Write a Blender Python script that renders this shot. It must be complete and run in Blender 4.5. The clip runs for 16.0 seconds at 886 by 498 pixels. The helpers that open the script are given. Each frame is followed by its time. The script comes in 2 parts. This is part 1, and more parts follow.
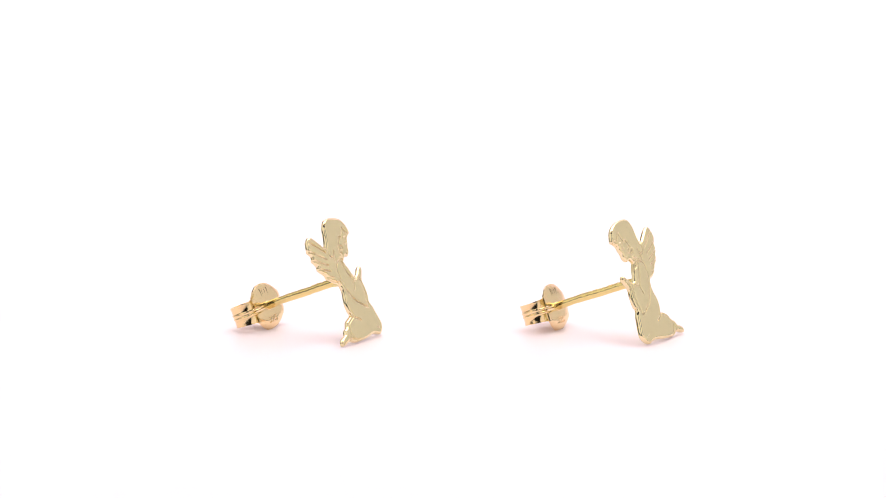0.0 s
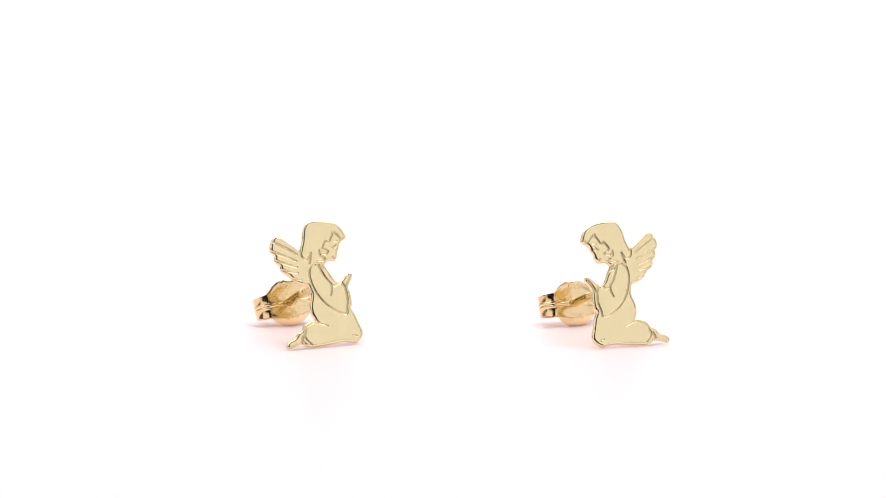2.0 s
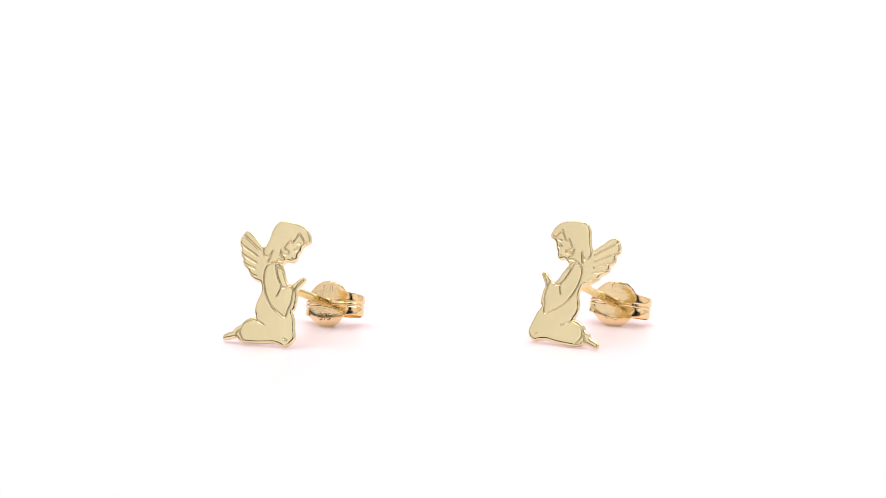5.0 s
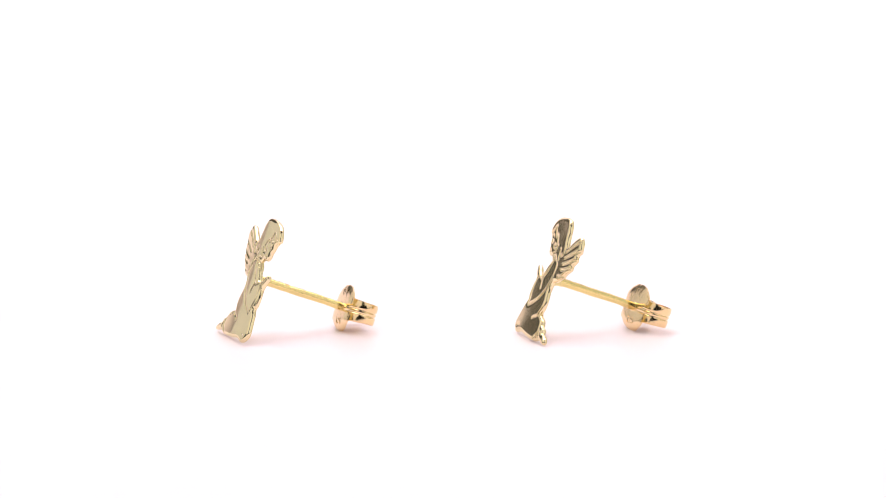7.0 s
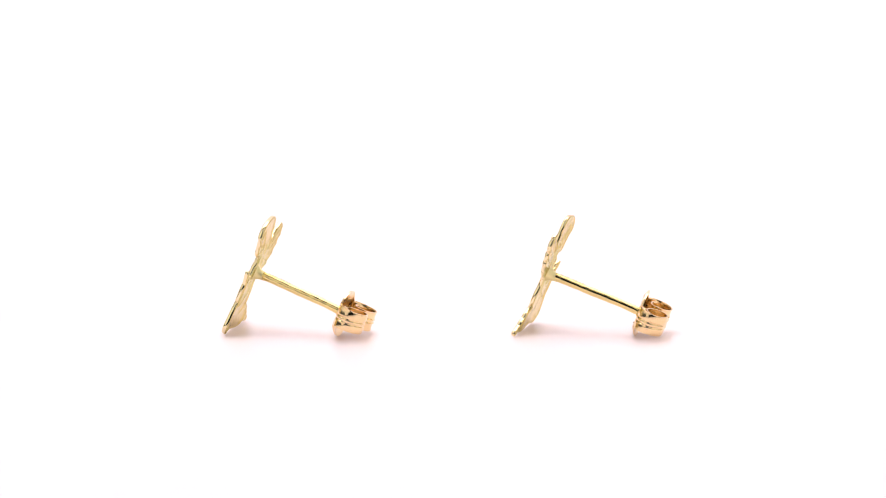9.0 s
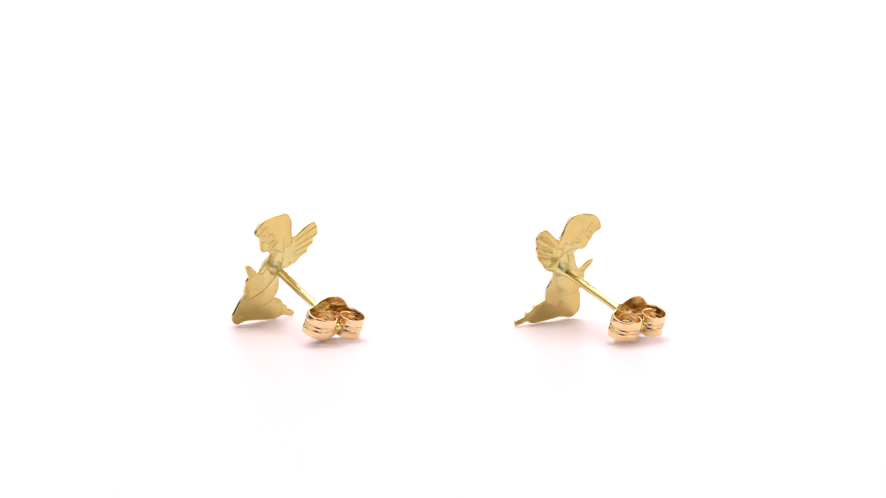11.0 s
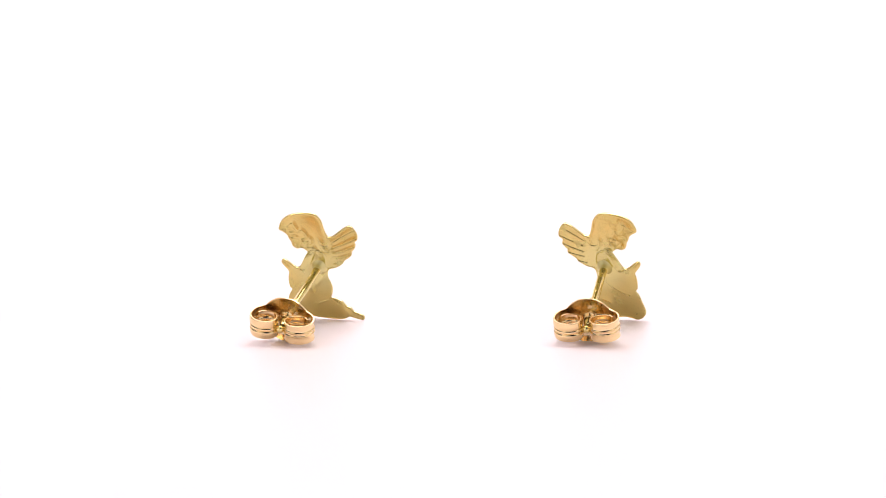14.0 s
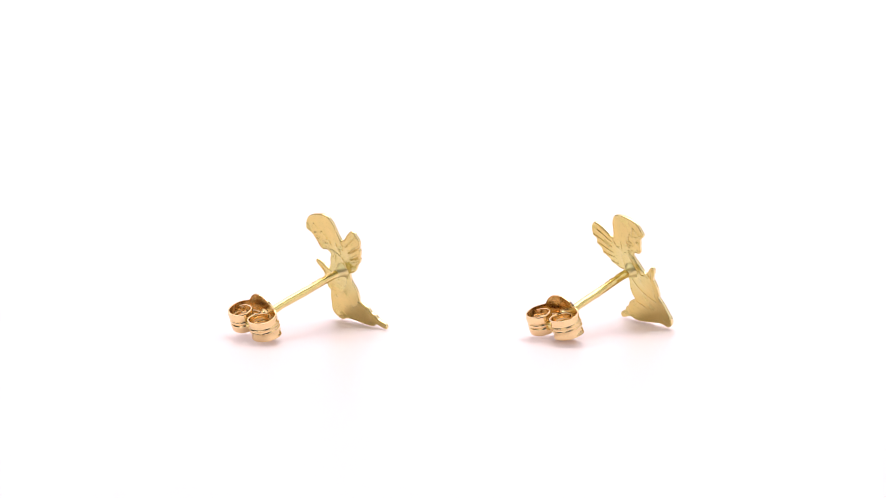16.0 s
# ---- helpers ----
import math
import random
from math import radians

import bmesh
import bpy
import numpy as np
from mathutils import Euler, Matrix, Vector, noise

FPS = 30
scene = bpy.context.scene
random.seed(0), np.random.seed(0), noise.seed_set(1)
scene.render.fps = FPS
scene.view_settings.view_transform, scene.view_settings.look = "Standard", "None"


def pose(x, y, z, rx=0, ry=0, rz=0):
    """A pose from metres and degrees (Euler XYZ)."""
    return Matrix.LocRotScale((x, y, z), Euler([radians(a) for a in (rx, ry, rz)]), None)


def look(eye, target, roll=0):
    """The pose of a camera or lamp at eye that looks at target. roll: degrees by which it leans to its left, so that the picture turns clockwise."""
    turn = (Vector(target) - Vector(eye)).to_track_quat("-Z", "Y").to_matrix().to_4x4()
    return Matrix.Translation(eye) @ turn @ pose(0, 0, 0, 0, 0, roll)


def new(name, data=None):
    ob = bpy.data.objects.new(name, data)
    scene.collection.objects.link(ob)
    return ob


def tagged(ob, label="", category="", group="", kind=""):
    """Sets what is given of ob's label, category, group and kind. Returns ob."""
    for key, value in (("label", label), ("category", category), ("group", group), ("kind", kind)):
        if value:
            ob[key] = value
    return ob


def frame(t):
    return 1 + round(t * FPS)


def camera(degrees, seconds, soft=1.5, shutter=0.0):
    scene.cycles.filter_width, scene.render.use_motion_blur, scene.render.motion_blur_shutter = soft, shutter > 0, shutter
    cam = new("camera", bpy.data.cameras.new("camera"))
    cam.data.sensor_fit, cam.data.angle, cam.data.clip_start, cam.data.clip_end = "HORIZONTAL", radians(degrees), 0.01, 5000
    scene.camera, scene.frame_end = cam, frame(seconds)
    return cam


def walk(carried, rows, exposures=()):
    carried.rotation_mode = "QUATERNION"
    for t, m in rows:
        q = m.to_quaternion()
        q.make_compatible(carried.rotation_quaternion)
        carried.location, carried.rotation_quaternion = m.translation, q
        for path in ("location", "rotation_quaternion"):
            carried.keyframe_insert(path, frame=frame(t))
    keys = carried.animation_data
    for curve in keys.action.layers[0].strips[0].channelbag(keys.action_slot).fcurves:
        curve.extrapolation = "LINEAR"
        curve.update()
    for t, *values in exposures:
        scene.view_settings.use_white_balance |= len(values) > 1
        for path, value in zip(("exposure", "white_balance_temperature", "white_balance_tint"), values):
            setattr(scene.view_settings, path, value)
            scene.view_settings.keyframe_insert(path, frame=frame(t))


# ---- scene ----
# A pair of gold stud earrings turning on a white photo table inside a small glowing light tent.
MM = 0.001
PX = 0.05 * MM            # one pixel of the camera's view at the set, taken as 0.05 mm
EL = radians(9.80)        # the lens looks down by this angle
DIST = 4973 * PX          # lens to the middle of the set
LOOK_Z = 151.6 * PX

cam = camera(17.918, 16.0, soft=0.65)
eye = (0.0, -DIST * math.cos(EL), LOOK_Z + DIST * math.sin(EL))
view = look(eye, (0.0, 0.0, LOOK_Z))
walk(cam, [(0.0, view), (16.0, view)])

# ---- light ----
TENT = 0.765               # glow of the tent's fabric
ROOF = 3.2               # the roof cloth's glow, raised to burn the table out to white
world = bpy.data.worlds.new("studio_dark")
world.use_nodes = True
world.node_tree.nodes["Background"].inputs[0].default_value = (0.02, 0.02, 0.022, 1)
world.node_tree.nodes["Background"].inputs[1].default_value = 1.0
scene.world = world
scene.view_settings.exposure = -0.06


# ---- materials ----
def material(name):
    m = bpy.data.materials.new(name)
    m.use_nodes = True
    return m, m.node_tree.nodes, m.node_tree.links, m.node_tree.nodes["Principled BSDF"]


def gold(name, colour, edge, rough, grain=0.0, grain_size=9000.0, mottle=0.06, tint=None, stain=None):
    """Polished or satin gold alloy: slight colour mottling, uneven polish and a fine grain."""
    m, n, l, b = material(name)
    b.inputs["Metallic"].default_value = 1.0
    tc = n.new("ShaderNodeTexCoord")
    big = n.new("ShaderNodeTexNoise")
    big.inputs["Scale"].default_value, big.inputs["Detail"].default_value = 700.0, 3.0
    fine = n.new("ShaderNodeTexNoise")
    fine.inputs["Scale"].default_value, fine.inputs["Detail"].default_value = grain_size, 2.0
    l.new(tc.outputs["Object"], big.inputs["Vector"])
    l.new(tc.outputs["Object"], fine.inputs["Vector"])
    mix = n.new("ShaderNodeMix")
    mix.data_type = "RGBA"
    mix.inputs[6].default_value, mix.inputs[7].default_value = (*colour, 1), (*(tint or [c * (1 - mottle) for c in colour]), 1)
    l.new(big.outputs["Fac"], mix.inputs[0])
    colour_out = mix.outputs[2]
    if stain:                             # pale patch of a given centre, radius and colour
        away, fall, wash = n.new("ShaderNodeVectorMath"), n.new("ShaderNodeMapRange"), n.new("ShaderNodeMix")
        away.operation, wash.data_type = "DISTANCE", "RGBA"
        away.inputs[1].default_value = stain[0]
        fall.inputs[1].default_value, fall.inputs[2].default_value = stain[1], stain[1] * 0.55
        l.new(tc.outputs["Object"], away.inputs[0])
        l.new(away.outputs["Value"], fall.inputs[0])
        l.new(fall.outputs[0], wash.inputs[0])
        l.new(colour_out, wash.inputs[6])
        wash.inputs[7].default_value = (*stain[2], 1)
        colour_out = wash.outputs[2]
    l.new(colour_out, b.inputs["Base Color"])
    b.inputs["Specular Tint"].default_value = (*edge, 1)
    ramp = n.new("ShaderNodeMapRange")
    ramp.inputs[1].default_value, ramp.inputs[2].default_value = 0.3, 0.7
    ramp.inputs[3].default_value, ramp.inputs[4].default_value = rough * 0.8, rough * 1.25
    l.new(big.outputs["Fac"], ramp.inputs[0])
    l.new(ramp.outputs[0], b.inputs["Roughness"])
    if grain:
        bump = n.new("ShaderNodeBump")
        bump.inputs["Strength"].default_value, bump.inputs["Distance"].default_value = grain, 0.02 * MM
        l.new(fine.outputs["Fac"], bump.inputs["Height"])
        l.new(bump.outputs["Normal"], b.inputs["Normal"])
    return m


GOLD_FACE = gold("polished_yellow_gold", (0.90, 0.765, 0.472), (1, 1, 1), 0.05)
# satin gold for the grooves, their shade put into a darker colour
GOLD_SHADED_LINE = gold("satin_shaded_line", (0.72, 0.585, 0.33), (1, 1, 1), 0.30, 0.3, 6000.0)
GOLD_SOLDER = gold("pale_solder", (0.80, 0.69, 0.34), (1, 1, 1), 0.36, 0.5, 5000.0)
GOLD_BACK = gold("satin_yellow_gold", (0.77, 0.58, 0.22), (1, 1, 1), 0.24, 0.12, tint=(0.58, 0.49, 0.175), stain=((0, 0, 116 * PX), 62 * PX, (0.68, 0.60, 0.26)))
GOLD_POST = gold("drawn_gold_wire", (0.86, 0.70, 0.30), (1, 1, 1), 0.14, 0.15)
GOLD_DISC = gold("satin_rose_gold", (0.945, 0.73, 0.435), (1, 1, 1), 0.17, 0.25)
GOLD_CLUTCH = gold("warm_rose_gold", (0.93, 0.69, 0.38), (1, 1, 1), 0.15, 0.05)


def white_table():
    m, n, l, b = material("pink_white_acrylic")
    noise_ = n.new("ShaderNodeTexNoise")
    noise_.inputs["Scale"].default_value, noise_.inputs["Detail"].default_value = 60.0, 4.0
    ramp = n.new("ShaderNodeMapRange")
    ramp.inputs[3].default_value, ramp.inputs[4].default_value = 0.30, 0.40
    l.new(noise_.outputs["Fac"], ramp.inputs[0])
    l.new(ramp.outputs[0], b.inputs["Roughness"])
    # pinkish base puts the shadows' pink into the colour; lit parts clip to white
    b.inputs["Base Color"].default_value = (0.95, 0.835, 0.872, 1)
    b.inputs["Specular IOR Level"].default_value = 0.5
    return m


def fabric(name, colour, strength, fade=None):
    """Tent cloth that glows by itself, in place of lamps outside, with a faint weave."""
    m, n, l, b = material(name)
    weave = n.new("ShaderNodeTexNoise")
    weave.inputs["Scale"].default_value, weave.inputs["Detail"].default_value = 14.0, 2.0
    ramp = n.new("ShaderNodeMapRange")
    ramp.inputs[3].default_value, ramp.inputs[4].default_value = strength * 0.94, strength * 1.06
    l.new(weave.outputs["Fac"], ramp.inputs[0])
    out = ramp.outputs[0]
    if fade:                              # glow set to fall off along y; no lamp stands outside
        tc, sep, along, mul = n.new("ShaderNodeTexCoord"), n.new("ShaderNodeSeparateXYZ"), n.new("ShaderNodeMapRange"), n.new("ShaderNodeMath")
        along.inputs[1].default_value, along.inputs[2].default_value, along.inputs[3].default_value, along.inputs[4].default_value = fade
        mul.operation = "MULTIPLY"
        l.new(tc.outputs["Object"], sep.inputs[0])
        l.new(sep.outputs[1], along.inputs[0])
        l.new(out, mul.inputs[0])
        l.new(along.outputs[0], mul.inputs[1])
        out = mul.outputs[0]
    l.new(out, b.inputs["Emission Strength"])
    b.inputs["Emission Color"].default_value = (*colour, 1)
    b.inputs["Base Color"].default_value = (0.15, 0.15, 0.15, 1)
    b.inputs["Roughness"].default_value = 0.9
    return m


def matt(name, colour):
    m, n, l, b = material(name)
    b.inputs["Base Color"].default_value, b.inputs["Roughness"].default_value = (*colour, 1), 0.85
    return m


TABLE = white_table()
CLOTH = fabric("tent_cloth", (1.0, 0.99, 0.975), TENT)
SIDE_CLOTH = fabric("tent_side_cloth", (1.0, 0.975, 0.955), TENT, (-0.25, 0.25, 1.0, 0.74))
ROOF_CLOTH = fabric("tent_roof_cloth", (1.0, 0.985, 0.975), ROOF)
CHARCOAL = matt("charcoal_card", (0.10, 0.098, 0.088))
BLACK = matt("black_card", (0.06, 0.06, 0.058))
GREY = matt("grey_card", (0.30, 0.30, 0.29))
DARK = matt("unlit_room_black", (0.014, 0.014, 0.014))


# ---- mesh tools ----
def mesh_object(name, verts, faces, mat, parent=None, smooth=True, label=""):
    me = bpy.data.meshes.new(name)
    me.from_pydata([tuple(v) for v in verts], [], [tuple(f) for f in faces])
    me.polygons.foreach_set("use_smooth", [smooth] * len(me.polygons))
    if mat:
        me.materials.append(mat)
    me.update()
    ob = new(name, me)
    if parent:
        ob.parent = parent
    if label:
        tagged(ob, label)
    if smooth:
        me.set_sharp_from_angle(angle=radians(50))
    return ob


def bm_object(name, bm, mat, parent=None, smooth=True, label=""):
    bmesh.ops.recalc_face_normals(bm, faces=bm.faces)
    me = bpy.data.meshes.new(name)
    bm.to_mesh(me)
    bm.free()
    me.polygons.foreach_set("use_smooth", [smooth] * len(me.polygons))
    me.materials.append(mat)
    ob = new(name, me)
    if parent:
        ob.parent = parent
    if label:
        tagged(ob, label)
    return ob


def box(x0, x1, y0, y1, z0, z1):
    bm = bmesh.new()
    bmesh.ops.create_cube(bm, size=1)
    for v in bm.verts:
        v.co = ((x0 + x1) / 2 + v.co.x * (x1 - x0), (y0 + y1) / 2 + v.co.y * (y1 - y0), (z0 + z1) / 2 + v.co.z * (z1 - z0))
    return bm


def spline(points, closed=False, steps=6):
    """Catmull-Rom curve through points."""
    p = np.array(points, float)
    n = len(p)
    out = []
    for i in range(n if closed else n - 1):
        if closed:
            a, b, c, d = p[(i - 1) % n], p[i], p[(i + 1) % n], p[(i + 2) % n]
        else:
            a, b, c, d = p[max(i - 1, 0)], p[i], p[i + 1], p[min(i + 2, n - 1)]
        for k in range(steps):
            t = k / steps
            out.append(0.5 * (2 * b + (c - a) * t + (2 * a - 5 * b + 4 * c - d) * t * t + (3 * b - a - 3 * c + d) * t ** 3))
    if not closed:
        out.append(p[-1])
    return np.array(out)


def distance(q, line, closed=False):
    """Distance of each point of q to a polyline."""
    ends = np.roll(line, -1, 0) if closed else line[1:]
    starts = line if closed else line[:-1]
    best = np.full(len(q), 1e9)
    for a, b in zip(starts, ends):
        ab = b - a
        t = np.clip(((q - a) @ ab) / max(ab @ ab, 1e-9), 0, 1)
        r = q - a - t[:, None] * ab
        best = np.minimum(best, r[:, 0] ** 2 + r[:, 1] ** 2)
    return np.sqrt(best)


def inside(q, line):
    hit = np.zeros(len(q), bool)
    for (x0, y0), (x1, y1) in zip(line, np.roll(line, -1, 0)):
        if y0 != y1:
            crosses = (y0 > q[:, 1]) != (y1 > q[:, 1])
            hit ^= crosses & (q[:, 0] < (x1 - x0) * (q[:, 1] - y0) / (y1 - y0) + x0)
    return hit


# ---- the setting ----
def table_and_tent():
    # seamless white table: flat, then a wide sweep up into the back wall
    prof = [(-0.75, 0.0), (-0.3, 0.0), (0.0, 0.0), (0.40, 0.0)]
    prof += [(0.40 + 0.15 * math.sin(a), 0.15 - 0.15 * math.cos(a)) for a in np.linspace(0.1, math.pi / 2, 14)]
    prof += [(0.55, 0.78)]
    verts = [(x, y, z) for y, z in prof for x in (-0.8, 0.8)]
    under = [(x, y + (0.012 if z > 0.1 else 0), z - 0.012) for y, z in prof for x in (-0.8, 0.8)]
    k = len(verts)
    faces = [(2 * i, 2 * i + 1, 2 * i + 3, 2 * i + 2) for i in range(len(prof) - 1)]
    faces += [(k + 2 * i + 2, k + 2 * i + 3, k + 2 * i + 1, k + 2 * i) for i in range(len(prof) - 1)]
    tagged(mesh_object("floor", verts + under, faces, TABLE), "seamless white acrylic photo table sweeping up behind", "photo table", kind="structure")

    def panel(name, label, bm, mat):
        return tagged(bm_object(name, bm, mat, smooth=False), label, "tent panel", kind="structure")

    def flap(outer, low, high):
        # one cloth, cut back below so that rims and post reflect dark
        bm = bmesh.new()
        line = [(outer, 0.02), (low, 0.02), (low, 0.09), (high, 0.13), (high, 0.75), (outer, 0.75)]
        ring = [[bm.verts.new((x, y, z)) for x, z in line] for y in (-0.30, -0.29)]
        bm.faces.new(ring[0])
        bm.faces.new(list(reversed(ring[1])))
        for k in range(len(line)):
            k2 = (k + 1) % len(line)
            bm.faces.new((ring[0][k], ring[1][k], ring[1][k2], ring[0][k2]))
        return bm

    panel("wall_left", "glowing white cloth side of the light tent", box(-0.56, -0.55, -0.289, 0.50, 0.02, 0.75), SIDE_CLOTH)
    panel("wall_right", "glowing white cloth side of the light tent", box(0.55, 0.56, -0.289, 0.50, 0.02, 0.75), SIDE_CLOTH)
    panel("ceiling", "glowing white cloth roof of the light tent", box(-0.54, 0.54, -0.10, 0.53, 0.76, 0.77), ROOF_CLOTH)
    panel("wall_front_left", "glowing white cloth flap beside the tent's opening", flap(-0.56, -0.19, -0.0712), CLOTH)
    panel("wall_front_right", "glowing white cloth flap beside the tent's opening", flap(0.56, 0.19, 0.061), CLOTH)
    # unseen matt flags added for dark reflections: beside the opening, far corner, side
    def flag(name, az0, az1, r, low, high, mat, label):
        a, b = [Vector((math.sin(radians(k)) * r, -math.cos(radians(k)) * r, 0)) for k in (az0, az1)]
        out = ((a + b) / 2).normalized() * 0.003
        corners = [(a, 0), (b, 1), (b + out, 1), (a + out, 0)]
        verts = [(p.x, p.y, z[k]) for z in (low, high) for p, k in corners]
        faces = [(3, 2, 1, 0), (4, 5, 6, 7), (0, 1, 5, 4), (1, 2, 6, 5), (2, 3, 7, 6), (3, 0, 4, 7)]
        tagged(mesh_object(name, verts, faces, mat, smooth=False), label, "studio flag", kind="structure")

    flag("wall_added_flag_front", 67.7, 84, 0.50, (0.240, 0.206), (0.33, 0.31), GREY, "added unseen matt grey flag beside the tent opening, dims the angel's reflection")
    flag("wall_added_flag_back", -148, -128.5, 0.25, (0.0228, 0.0508), (0.25, 0.25), CHARCOAL, "added unseen matt charcoal flag at the tent corner, darkens the angel's reflection")
    flag("wall_added_flag_side", -105, -56, 0.46, (0.0, 0.0), (0.12, 0.12), BLACK, "added unseen matt black flag at the tent side, darkens the rims' reflection")
    # the unseen room round the tent, coloured near black to reflect as unlit
    bm = box(-2.0, 2.0, -2.0, 2.0, -0.9, 2.2)
    bmesh.ops.reverse_faces(bm, faces=bm.faces)
    me = bpy.data.meshes.new("room_walls")
    bm.to_mesh(me)
    bm.free()
    me.materials.append(DARK)
    tagged(new("wall_room", me), "unseen walls of the photo studio, near black in place of an unlit room", "wall", kind="structure")


# ---- the earrings ----
def drawn(points):
    """Motif traced from the camera's view to plaque units: u to the wearer's side, v up."""
    return [((x - 291) / 3.06, (699 - y) / 2.99 + 2.5) for x, y in points]


HEAD = [(300, 45), (340, 37), (380, 40), (420, 47), (457, 61), (488, 87), (505, 120), (508, 143), (484, 157), (465, 175), (459, 195),
        (447, 215), (441, 241), (418, 259), (388, 255), (362, 275), (345, 300), (290, 300), (255, 245), (238, 228), (229, 206), (235, 182),
        (246, 160), (255, 130), (262, 95), (275, 70)]
WING = [(236, 183), (209, 174), (181, 152), (147, 124), (113, 106), (90, 116), (75, 138), (66, 165), (70, 188), (86, 205), (82, 225),
        (92, 247), (108, 262), (107, 278), (122, 298), (150, 318), (163, 337), (185, 356), (215, 372), (245, 380), (262, 400), (320, 390),
        (330, 290), (270, 215)]
BODY = [(256, 390), (259, 420), (256, 445), (246, 470), (240, 500), (244, 535), (254, 560), (232, 565), (205, 577), (188, 588), (172, 612),
        (145, 624), (132, 645), (105, 655), (82, 668), (74, 684), (82, 698), (102, 696), (125, 690), (150, 683), (166, 681), (178, 692),
        (207, 701), (245, 702), (300, 700), (350, 695), (400, 690), (440, 697), (465, 703), (494, 690), (514, 665), (518, 640), (506, 600),
        (491, 550), (472, 516), (483, 500), (486, 450), (475, 405), (443, 380), (415, 370), (400, 350), (385, 320), (368, 290), (345, 268),
        (290, 268), (262, 300)]
PALMS = [(474, 420), (480, 398), (494, 378), (512, 352), (514, 337), (501, 326), (476, 340), (455, 360), (435, 373), (425, 395), (445, 420)]

STROKES = {
    "hair": [(236, 186), (232, 206), (238, 230), (262, 240), (282, 226), (288, 208)],
    "nape": [(284, 226), (279, 248), (272, 264)],
    "fringe": [(491, 140), (476, 146), (458, 127), (443, 110), (431, 105), (427, 120), (415, 137), (408, 150), (399, 157), (386, 147), (376, 157), (364, 175), (359, 187), (369, 194), (386, 202), (388, 211), (376, 218), (358, 216), (348, 210)],
    "lock": [(340, 197), (340, 211), (342, 225), (356, 233), (365, 245), (353, 253), (331, 251), (318, 257)],
    "collar": [(296, 268), (330, 264), (356, 282), (382, 314)],
    "lapel": [(318, 270), (346, 294), (376, 304)],
    "sleeve": [(304, 270), (274, 284), (263, 320), (271, 380), (296, 440), (338, 492), (390, 526), (440, 546), (450, 506), (460, 470), (458, 412), (444, 380)],
    "arm": [(322, 272), (336, 312), (356, 352), (380, 386), (374, 420), (366, 440)],
    "wrist": [(378, 390), (406, 392), (430, 374)],
    "palm": [(462, 412), (480, 372), (500, 346)],
    "knee": [(256, 561), (274, 580), (300, 590), (320, 600)],
    "hem": [(250, 574), (216, 588), (192, 602), (184, 628), (180, 648), (190, 668), (210, 690)],
    "toe": [(172, 640), (160, 662), (166, 680)],
    "tick": [(456, 660), (476, 668)],
    "brow": [(430, 157), (450, 155)],
    "eye": [(420, 186), (430, 194), (446, 190)],
    "lid": [(429, 184), (438, 177)],
    "lip": [(414, 235), (423, 241)],
    "feather_a": [(207, 210), (150, 172), (84, 132)],
    "feather_b": [(200, 243), (140, 215), (68, 180)],
    "feather_c": [(198, 277), (140, 255), (84, 230)],
    "feather_d": [(198, 307), (160, 298), (112, 284)],
    "feather_e": [(212, 346), (190, 342), (160, 334)],
}


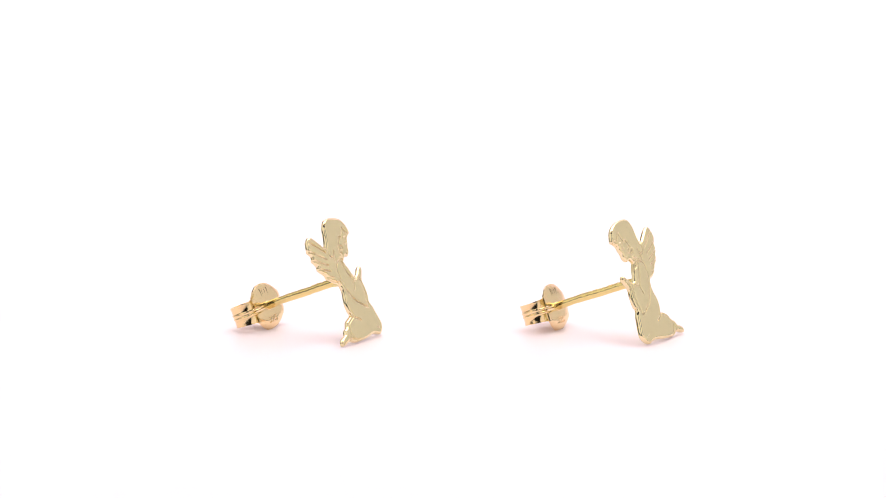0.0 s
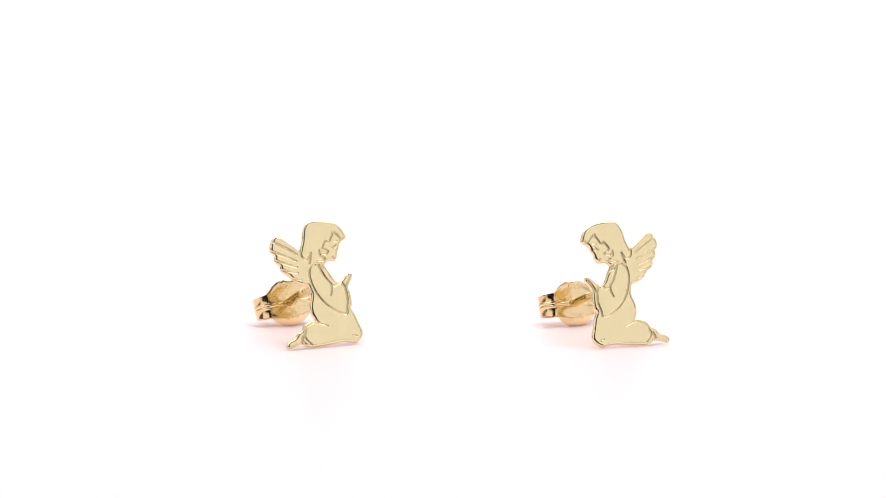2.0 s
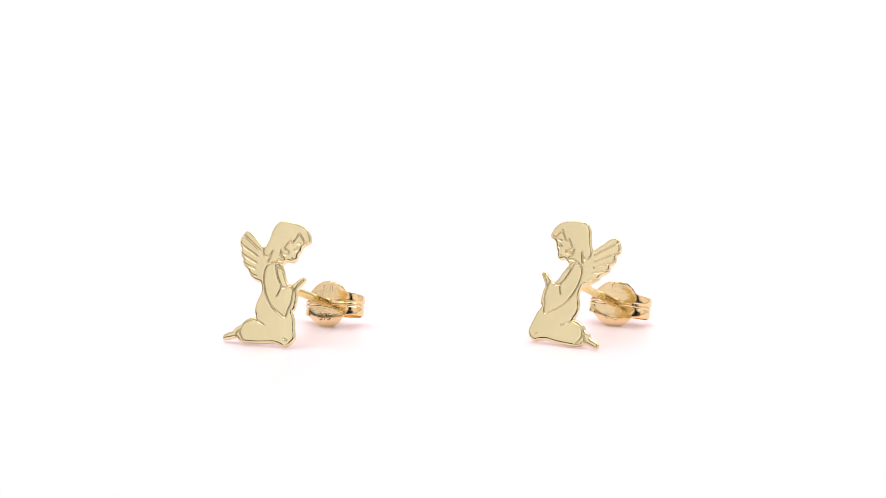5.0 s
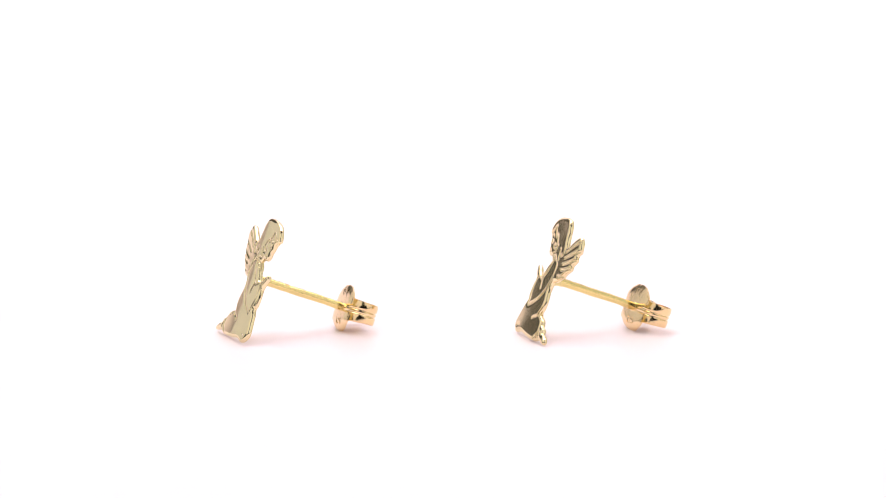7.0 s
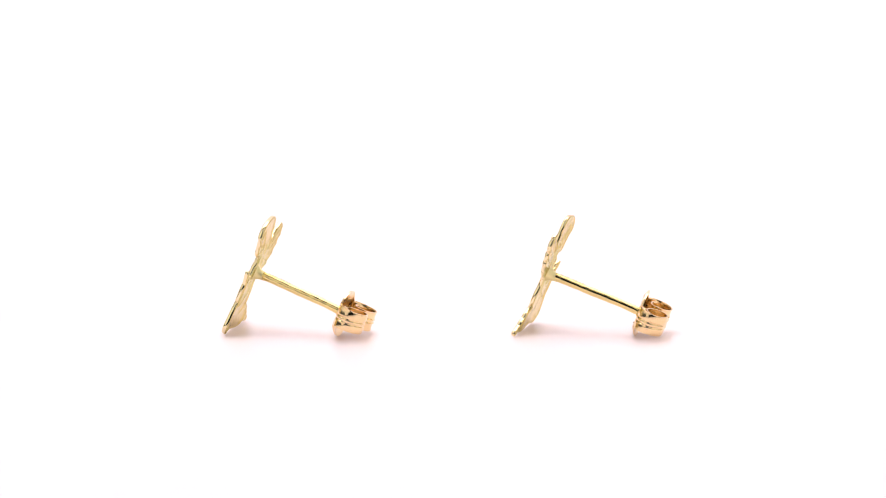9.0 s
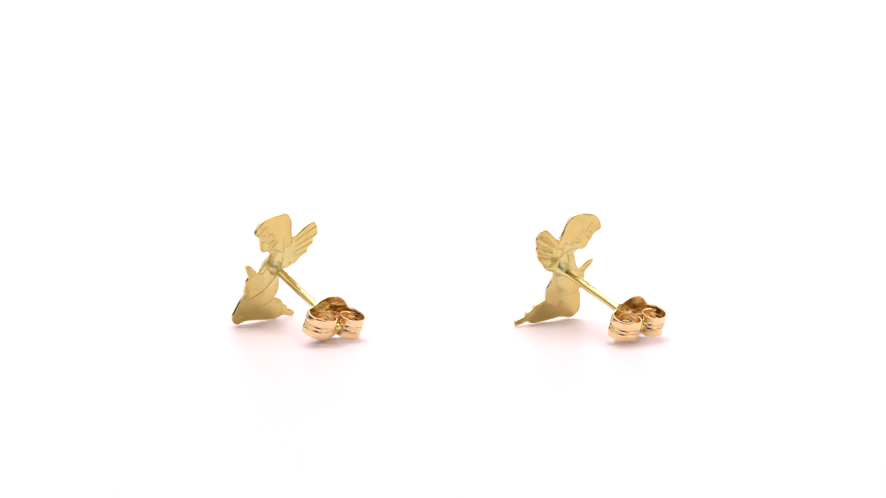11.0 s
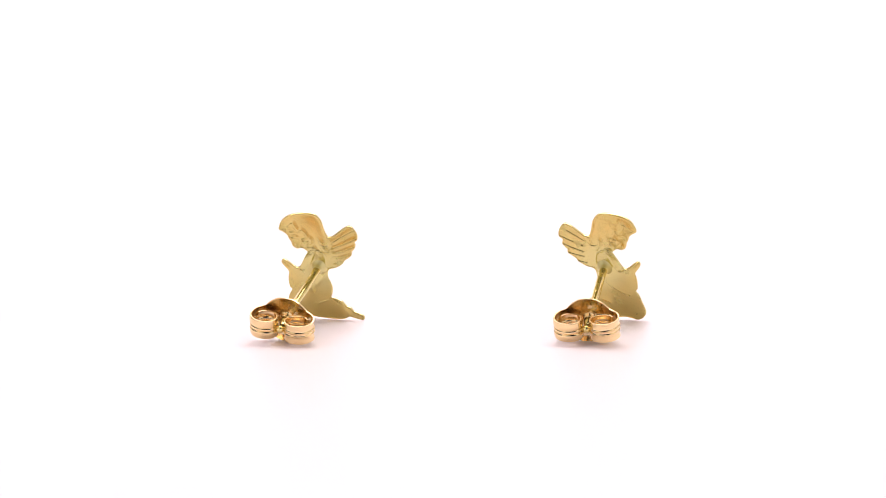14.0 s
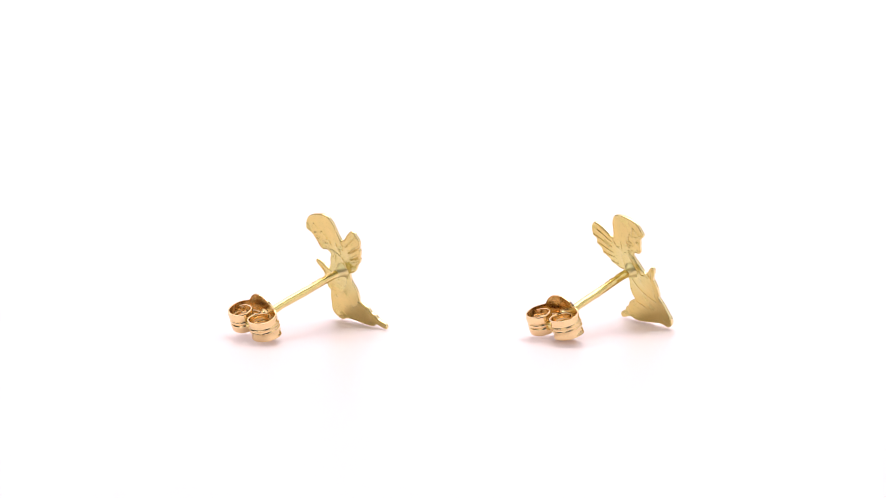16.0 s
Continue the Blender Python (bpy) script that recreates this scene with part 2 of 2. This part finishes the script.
def plaque(parent, mirror):
    """Thin stamped angel: flat polished front with pressed lines and rounded rim, satin back with faint raised lines."""
    step, thick, rim = 0.60, 8.0, 6.4
    us, vs = np.arange(-80, 80, step), np.arange(-6, 230, step)
    gu, gv = np.meshgrid(us, vs, indexing="ij")
    q = np.stack([gu.ravel(), gv.ravel()], 1)
    field = np.full(len(q), 1e9)
    for shape in (HEAD, WING, BODY, PALMS):
        line = spline(drawn(shape), True, 4)
        d = distance(q, line, True)
        field = np.minimum(field, np.where(inside(q, line), -d, d))
    press = np.full(len(q), 1e9)
    for name, pts in STROKES.items():
        d = distance(q, spline(drawn(pts), False, 4))
        press = np.minimum(press, d + (0.5 if name in ("brow", "eye", "lid", "lip", "tick") else 0.0))
    shape2 = gu.shape
    field, press = field.reshape(shape2), press.reshape(shape2)
    grad_u, grad_v = np.gradient(field, step)
    norm = np.hypot(grad_u, grad_v) + 1e-9
    cell = (field[:-1, :-1] + field[1:, :-1] + field[:-1, 1:] + field[1:, 1:]) / 4 < 0
    count = np.zeros(shape2, int)
    for a, b in ((0, 0), (1, 0), (0, 1), (1, 1)):
        count[a:a + cell.shape[0], b:b + cell.shape[1]] += cell
    used = count > 0
    edge = used & (count < 4)
    pu, pv = gu.copy(), gv.copy()
    shift = np.clip(field, -step, step)
    pu[edge] -= (shift * grad_u / norm)[edge]
    pv[edge] -= (shift * grad_v / norm)[edge]
    depth = np.clip(-field, 0, rim)
    depth[edge] = 0
    roll = rim - depth                     # pillow edge: a broad gentle roll, then a small round
    tip = np.clip(roll - 4.4, 0, 2.0)
    front = thick - 0.057 * np.minimum(roll, 4.4) ** 2 - 0.5 * tip - (2.0 - np.sqrt(np.maximum(4.0 - tip ** 2, 0)))
    front -= 1.0 * np.exp(-(press / 1.3) ** 2) + 0.25 * np.exp(-(press / 2.8) ** 2)
    wave = 0.10 * np.sin(pu / 31 + 0.7) * np.sin(pv / 43 + 0.4) + 0.02 * np.sin(pu / 13 + pv / 17)
    bulge = (pu ** 2 - 0.75 * (pv - 105) ** 2) / 3000.0
    bead = np.sin(np.arctan2(pv - 110, pu) * 120.0) * (0.55 + 0.45 * np.sin(pu * 0.23 + pv * 0.31))
    front += wave - bulge + 0.45 * bead * np.maximum(0, 1 - depth / 3.0) ** 1.5
    back = 0.9 - 0.9 * np.sqrt(np.maximum(1 - (1 - np.clip(depth / 1.6, 0, 1)) ** 2, 0)) - 1.25 * np.exp(-(press / 1.35) ** 2)
    back -= bulge
    back += 0.75 * (1 - np.exp(-(np.minimum(press, depth + 2.0) / 6.0) ** 2)) - 0.9 * np.exp(-((depth - 1.2) / 1.0) ** 2)
    back += 0.7 * np.sin(pu / 19) * np.sin(pv / 23 + 1.0)
    number = np.full(shape2, -1)
    number[used] = np.arange(used.sum())
    n = int(used.sum())
    s = -1.0 if mirror else 1.0
    xyz = np.concatenate([np.stack([s * pu[used], -front[used], pv[used]], 1), np.stack([s * pu[used], -back[used], pv[used]], 1)]) * PX
    i, j = np.nonzero(cell)
    a, b, c, d = number[i, j], number[i + 1, j], number[i + 1, j + 1], number[i, j + 1]
    faces = np.concatenate([np.stack([a, b, c, d], 1), np.stack([n + d, n + c, n + b, n + a], 1)])
    sides = []
    pad = np.pad(cell, 1)
    for di, dj, p0, p1 in ((0, -1, (0, 0), (1, 0)), (1, 0, (1, 0), (1, 1)), (0, 1, (1, 1), (0, 1)), (-1, 0, (0, 1), (0, 0))):
        open_side = ~pad[1 + i + di, 1 + j + dj]
        e0, e1 = number[i[open_side] + p0[0], j[open_side] + p0[1]], number[i[open_side] + p1[0], j[open_side] + p1[1]]
        sides.append(np.stack([e1, e0, e0 + n, e1 + n], 1))
    sides = np.concatenate(sides)
    faces = np.concatenate([faces, sides])
    if mirror:
        faces = faces[:, ::-1]
    ob = mesh_object("angel_plaque", xyz, faces.tolist(), GOLD_FACE, parent, True, "polished kneeling angel with pressed lines and satin back")
    ob.data.materials.append(GOLD_BACK)
    ob.data.materials.append(GOLD_SHADED_LINE)
    index = np.zeros(len(faces), int)
    index[len(i):2 * len(i)] = 1
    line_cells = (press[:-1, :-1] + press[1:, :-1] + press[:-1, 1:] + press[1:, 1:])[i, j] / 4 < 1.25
    index[:len(i)][line_cells] = 2            # pressed lines: satin gold, darkened in place of groove shade
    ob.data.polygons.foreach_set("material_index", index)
    return ob


LONG = 204.0            # length of the post


def lathe(name, rings, mat, parent, sides=20, label="", bend=None, dents=0.0):
    """A turned body along +y: rings of (distance, radius)."""
    verts, faces = [], []
    for y, r in rings:
        off = bend(y) if bend else (0, 0)
        for k in range(sides):
            a = 2 * math.pi * k / sides
            q = r * (1 + dents * (math.sin(2 * a + y * 0.13) * math.sin(y * 0.21 + 1.0) + 0.6 * math.sin(3 * a - y * 0.31) * math.sin(y * 0.083)))
            verts.append((off[0] + q * math.cos(a), y, off[1] + q * math.sin(a)))
    for m in range(len(rings) - 1):
        for k in range(sides):
            k2 = (k + 1) % sides
            faces.append((m * sides + k, m * sides + k2, (m + 1) * sides + k2, (m + 1) * sides + k))
    faces += [tuple(range(sides)), tuple(range(len(verts) - 1, len(verts) - 1 - sides, -1))]
    return mesh_object(name, np.array(verts) * PX, faces, mat, parent, True, label)


def post(parent):
    rings = [(-0.5, 7.3)] + [(y, 7.15 + 0.26 * math.sin(y / 8.0) * math.sin(y / 21.0 + 1.0) + 0.05 * math.sin(y / 2.3)) for y in np.arange(4, LONG - 14, 3)]
    end = LONG + 7
    rings += [(LONG - 12, 6.6), (end - 12, 5.2), (end - 9, 4.2), (end - 6.5, 4.8), (end - 4, 6.3), (end - 1, 7.4), (end + 2, 7.2), (end + 4.5, 5.6), (end + 6.2, 3.0), (end + 6.8, 0.7)]
    bow = lambda y: (0.0, 1.3 * math.sin(math.pi * min(max(y / LONG, 0), 1)) + 0.35 * math.sin(y / 17.0))
    ob = lathe("post", rings, GOLD_POST, parent, 20, "drawn gold wire post with rounded end", bow, 0.022)
    joint = lathe("solder_joint", [(-3.5, 15.5), (-1.2, 15), (0.3, 14.4), (1.5, 13.4), (3.4, 12), (6, 10.4), (10, 8.7), (15, 7.5), (21, 6.7)], GOLD_SOLDER, ob, 36, "pale solder fillet", None, 0.07)
    for y, wide in ((24, 1.6), (30, 1.0), (35, 1.7), (47, 0.9), (52, 1.8), (59, 1.2), (64, 1.5)):   # worn hallmark on the upper side
        bm = box(-3.4 * PX, 3.4 * PX, (y - wide) * PX, (y + wide) * PX, (4.6 + bow(y)[1]) * PX, (7.4 + bow(y)[1]) * PX)
        bm_object("hallmark", bm, GOLD_POST, ob, False)
    return ob


def ribbon(path, halves, creases, thick, roll=None, ribs=None):
    """Bent sheet: a path in the (u, w) plane, its half height along v and the depth of the pressed mid crease at each point; roll turns the long edges back, ribs raises a band along the middle."""
    p = np.array(path)
    tang = np.gradient(p, axis=0)
    tang /= np.hypot(tang[:, 0], tang[:, 1])[:, None]
    nor = np.stack([tang[:, 1], -tang[:, 0]], 1)
    ts = np.linspace(-1, 1, 41)
    verts, faces = [], []
    for k in range(len(p)):
        prof = []
        for t in ts:
            v = t * halves[k]
            dent = creases[k] * (0.55 * math.exp(-((abs(v) - 3.4) / 1.5) ** 2) - 0.25 * math.exp(-(v / 2.2) ** 2))
            sway = 0.4 * creases[k] * math.cos((abs(t) - 0.5) * math.pi) - dent - 0.35 * max(0.0, abs(t) - 0.93) / 0.07
            if roll is not None:           # hammered face; the lower lobe is bent back further than the upper
                sway += 0.07 * math.sin(p[k][0] * 0.41 + 0.6 * math.sin(v * 0.23)) * math.sin(v * 0.37 + 0.5) * roll[k]
                sway -= roll[k] * (3.5 * max(0.0, (t - 0.6) / 0.4) ** 2 + 9.0 * max(0.0, (-t - 0.5) / 0.5) ** 2)
                sway += ribs[k] * math.exp(-(v / 2.1) ** 4)
            prof.append((v, sway))
        outer = [(*(p[k] + nor[k] * (thick * 0.5 + sw)), v) for v, sw in prof]
        inner = [(*(p[k] - nor[k] * (thick * 0.5 - sw - 0.5 * max(0.0, abs(v) / halves[k] - 0.93) / 0.07)), v) for v, sw in reversed(prof)]
        verts += outer + inner
    w = 2 * len(ts)
    for k in range(len(p) - 1):
        for m in range(w):
            m2 = (m + 1) % w
            faces.append((k * w + m, k * w + m2, (k + 1) * w + m2, (k + 1) * w + m))
    faces += [tuple(range(w - 1, -1, -1)), tuple(range((len(p) - 1) * w, len(p) * w))]
    return np.array(verts), faces


def clutch(parent):
    """Butterfly clutch of one bent sheet: a tall middle plate with a hole, narrowing into two strips that curl back and grip the post."""
    us = np.linspace(-37, 37, 45)
    tall = np.interp(np.abs(us), [0, 9, 16, 22, 27, 31, 34, 37], [42.0, 41.4, 39.4, 36.4, 32.8, 29.2, 26.2, 23.4])
    tall = tall + 0.25 * np.sin(us * 0.45 + 1.0)
    crease = np.interp(np.abs(us), [0, 14, 37], [0.0, 0.0, 1.6])
    v, f = ribbon([(u, 0.0016 * u * u + 0.8 * (abs(u) / 37) ** 6) for u in us], tall, crease, 3.6, 1 - (us / 37) ** 2, np.interp(np.abs(us), [0, 11, 13, 32, 37], [0, 0, 1.3, 1.1, 0.3]))
    plate = mesh_object("butterfly_clutch", v * PX, f, GOLD_DISC, parent, True, "warm rose-gold butterfly clutch with two curled scrolls")
    curl = spline([(36.5, 2.9), (43, 5.2), (50.5, 10.5), (55.5, 19), (56.5, 29), (52.5, 39.5), (44, 47.5), (32, 51), (20, 49.5), (12, 44), (8.0, 34),
                   (10.5, 24), (17, 16.5), (28, 13.5), (38, 15.5), (45, 22)], False, 5)
    n = len(curl)
    for side in (1, -1):
        v, f = ribbon([(side * u, w) for u, w in curl], np.interp(np.arange(n), [0, 6, 12, 20, n], [22.0, 20.0, 19.2, 18.2, 17.0]), np.interp(np.arange(n), [0, 8], [1.6, 2.6]), 2.8)
        if side < 0:
            f = [tuple(reversed(x)) for x in f]
        mesh_object("scroll", v * PX, f, GOLD_CLUTCH, plate, True)
    lathe("collar", [(-2.4, 6.9), (-2.7, 7.8), (-2.0, 9.0), (-0.4, 9.8), (1.0, 13.5), (2.6, 12.6), (4.2, 11.3), (7.0, 10.6), (9.2, 10.5), (10.4, 9.6), (10.2, 8.2), (8.0, 7.1), (2.0, 6.9)], GOLD_CLUTCH, plate, 24, "rolled rim of the post hole")
    # worn hallmarks on the face: the fineness below, a framed stamp above
    fineness = bpy.data.curves.new("hallmark", "FONT")
    fineness.body, fineness.size, fineness.align_x, fineness.align_y, fineness.extrude = "375", 17 * PX, "CENTER", "CENTER", 0.35 * PX
    letters = new("fineness_mark", fineness)
    bpy.context.view_layer.update()
    me = bpy.data.meshes.new_from_object(letters.evaluated_get(bpy.context.evaluated_depsgraph_get()))
    bpy.data.objects.remove(letters)
    me.materials.clear()
    me.materials.append(GOLD_DISC)
    mark = new("fineness_mark", me)
    mark.parent = plate
    mark.matrix_basis = pose(0.5 * PX, -1.55 * PX, -25.5 * PX, 90 + 9, 0, 0)
    for u0, u1, v0, v1 in ((-10, 10, 33.2, 34.2), (-10, 10, 20.4, 21.4), (-10, -9, 21.4, 33.2), (9, 10, 21.4, 33.2), (-5.6, -2.2, 23.2, 31.2), (2.2, 5.6, 23.2, 31.2)):
        bm_object("stamp_bar", box(u0 * PX, u1 * PX, -2.03 * PX, 0.5 * PX, v0 * PX, v1 * PX), GOLD_DISC, plate, False)
    return plate


def earring(mirror, plaque_x, base_y, lean, roll, root_x, root_z, post_yaw, post_lean, seat, cock, twist, plaque_yaw):
    """plaque_x: the plaque's middle off the turning axis; lean, roll: of the plaque; the post starts at root_x, root_z and falls by post_lean;
    seat, cock, twist: the clutch sits so far along the post, askew on the post and is turned about it by these."""
    root = new("stud_earring")
    plaque(root, mirror).matrix_basis = pose(plaque_x * PX, base_y * PX, -0.8 * PX, 0, 0, plaque_yaw) @ pose(0, 0, 0, -lean, 0, 0) @ pose(0, 0, 0, 0, roll, 0)
    start = pose(root_x * PX, (base_y + root_z * math.tan(radians(lean)) + 0.3) * PX, root_z * PX, 0, 0, post_yaw) @ pose(0, 0, 0, -post_lean, 0, 0)
    post(root).matrix_basis = start
    clutch(root).matrix_basis = start @ pose(0, seat * PX, 0) @ pose(0, 0, 0, cock, twist, 0)
    return tagged(root, "polished gold kneeling angel stud earring, " + ("mirrored twin, on white table" if mirror else "resting on white table"),
                  "earring", "pair of earrings")


# ---- build ----
left = earring(False, -11.0, -128.3, 21.85, -0.48, -8.3, 104.2, -5.0, 21.1, 173.0, 1.5, -6.5, 0.0)
right = earring(True, 9.8, -129.4, 22.16, 0.66, 5.9, 103.3, 4.2, 20.7, 175.5, 1.5, 1.8, -0.6)
table_and_tent()


SPIN = -18.169            # degrees a second


def motions():
    times = [0.0, 2.0, 4.0, 6.0, 8.0, 10.0, 12.0, 14.0, 16.0]
    walk(left, [(t, pose(-250.4 * PX, 0, 0, 0, 0, 61.47 + SPIN * t)) for t in times])
    walk(right, [(t, pose(272.0 * PX, 0, 0, 0, 0, 57.8 + SPIN * t)) for t in times])


motions()
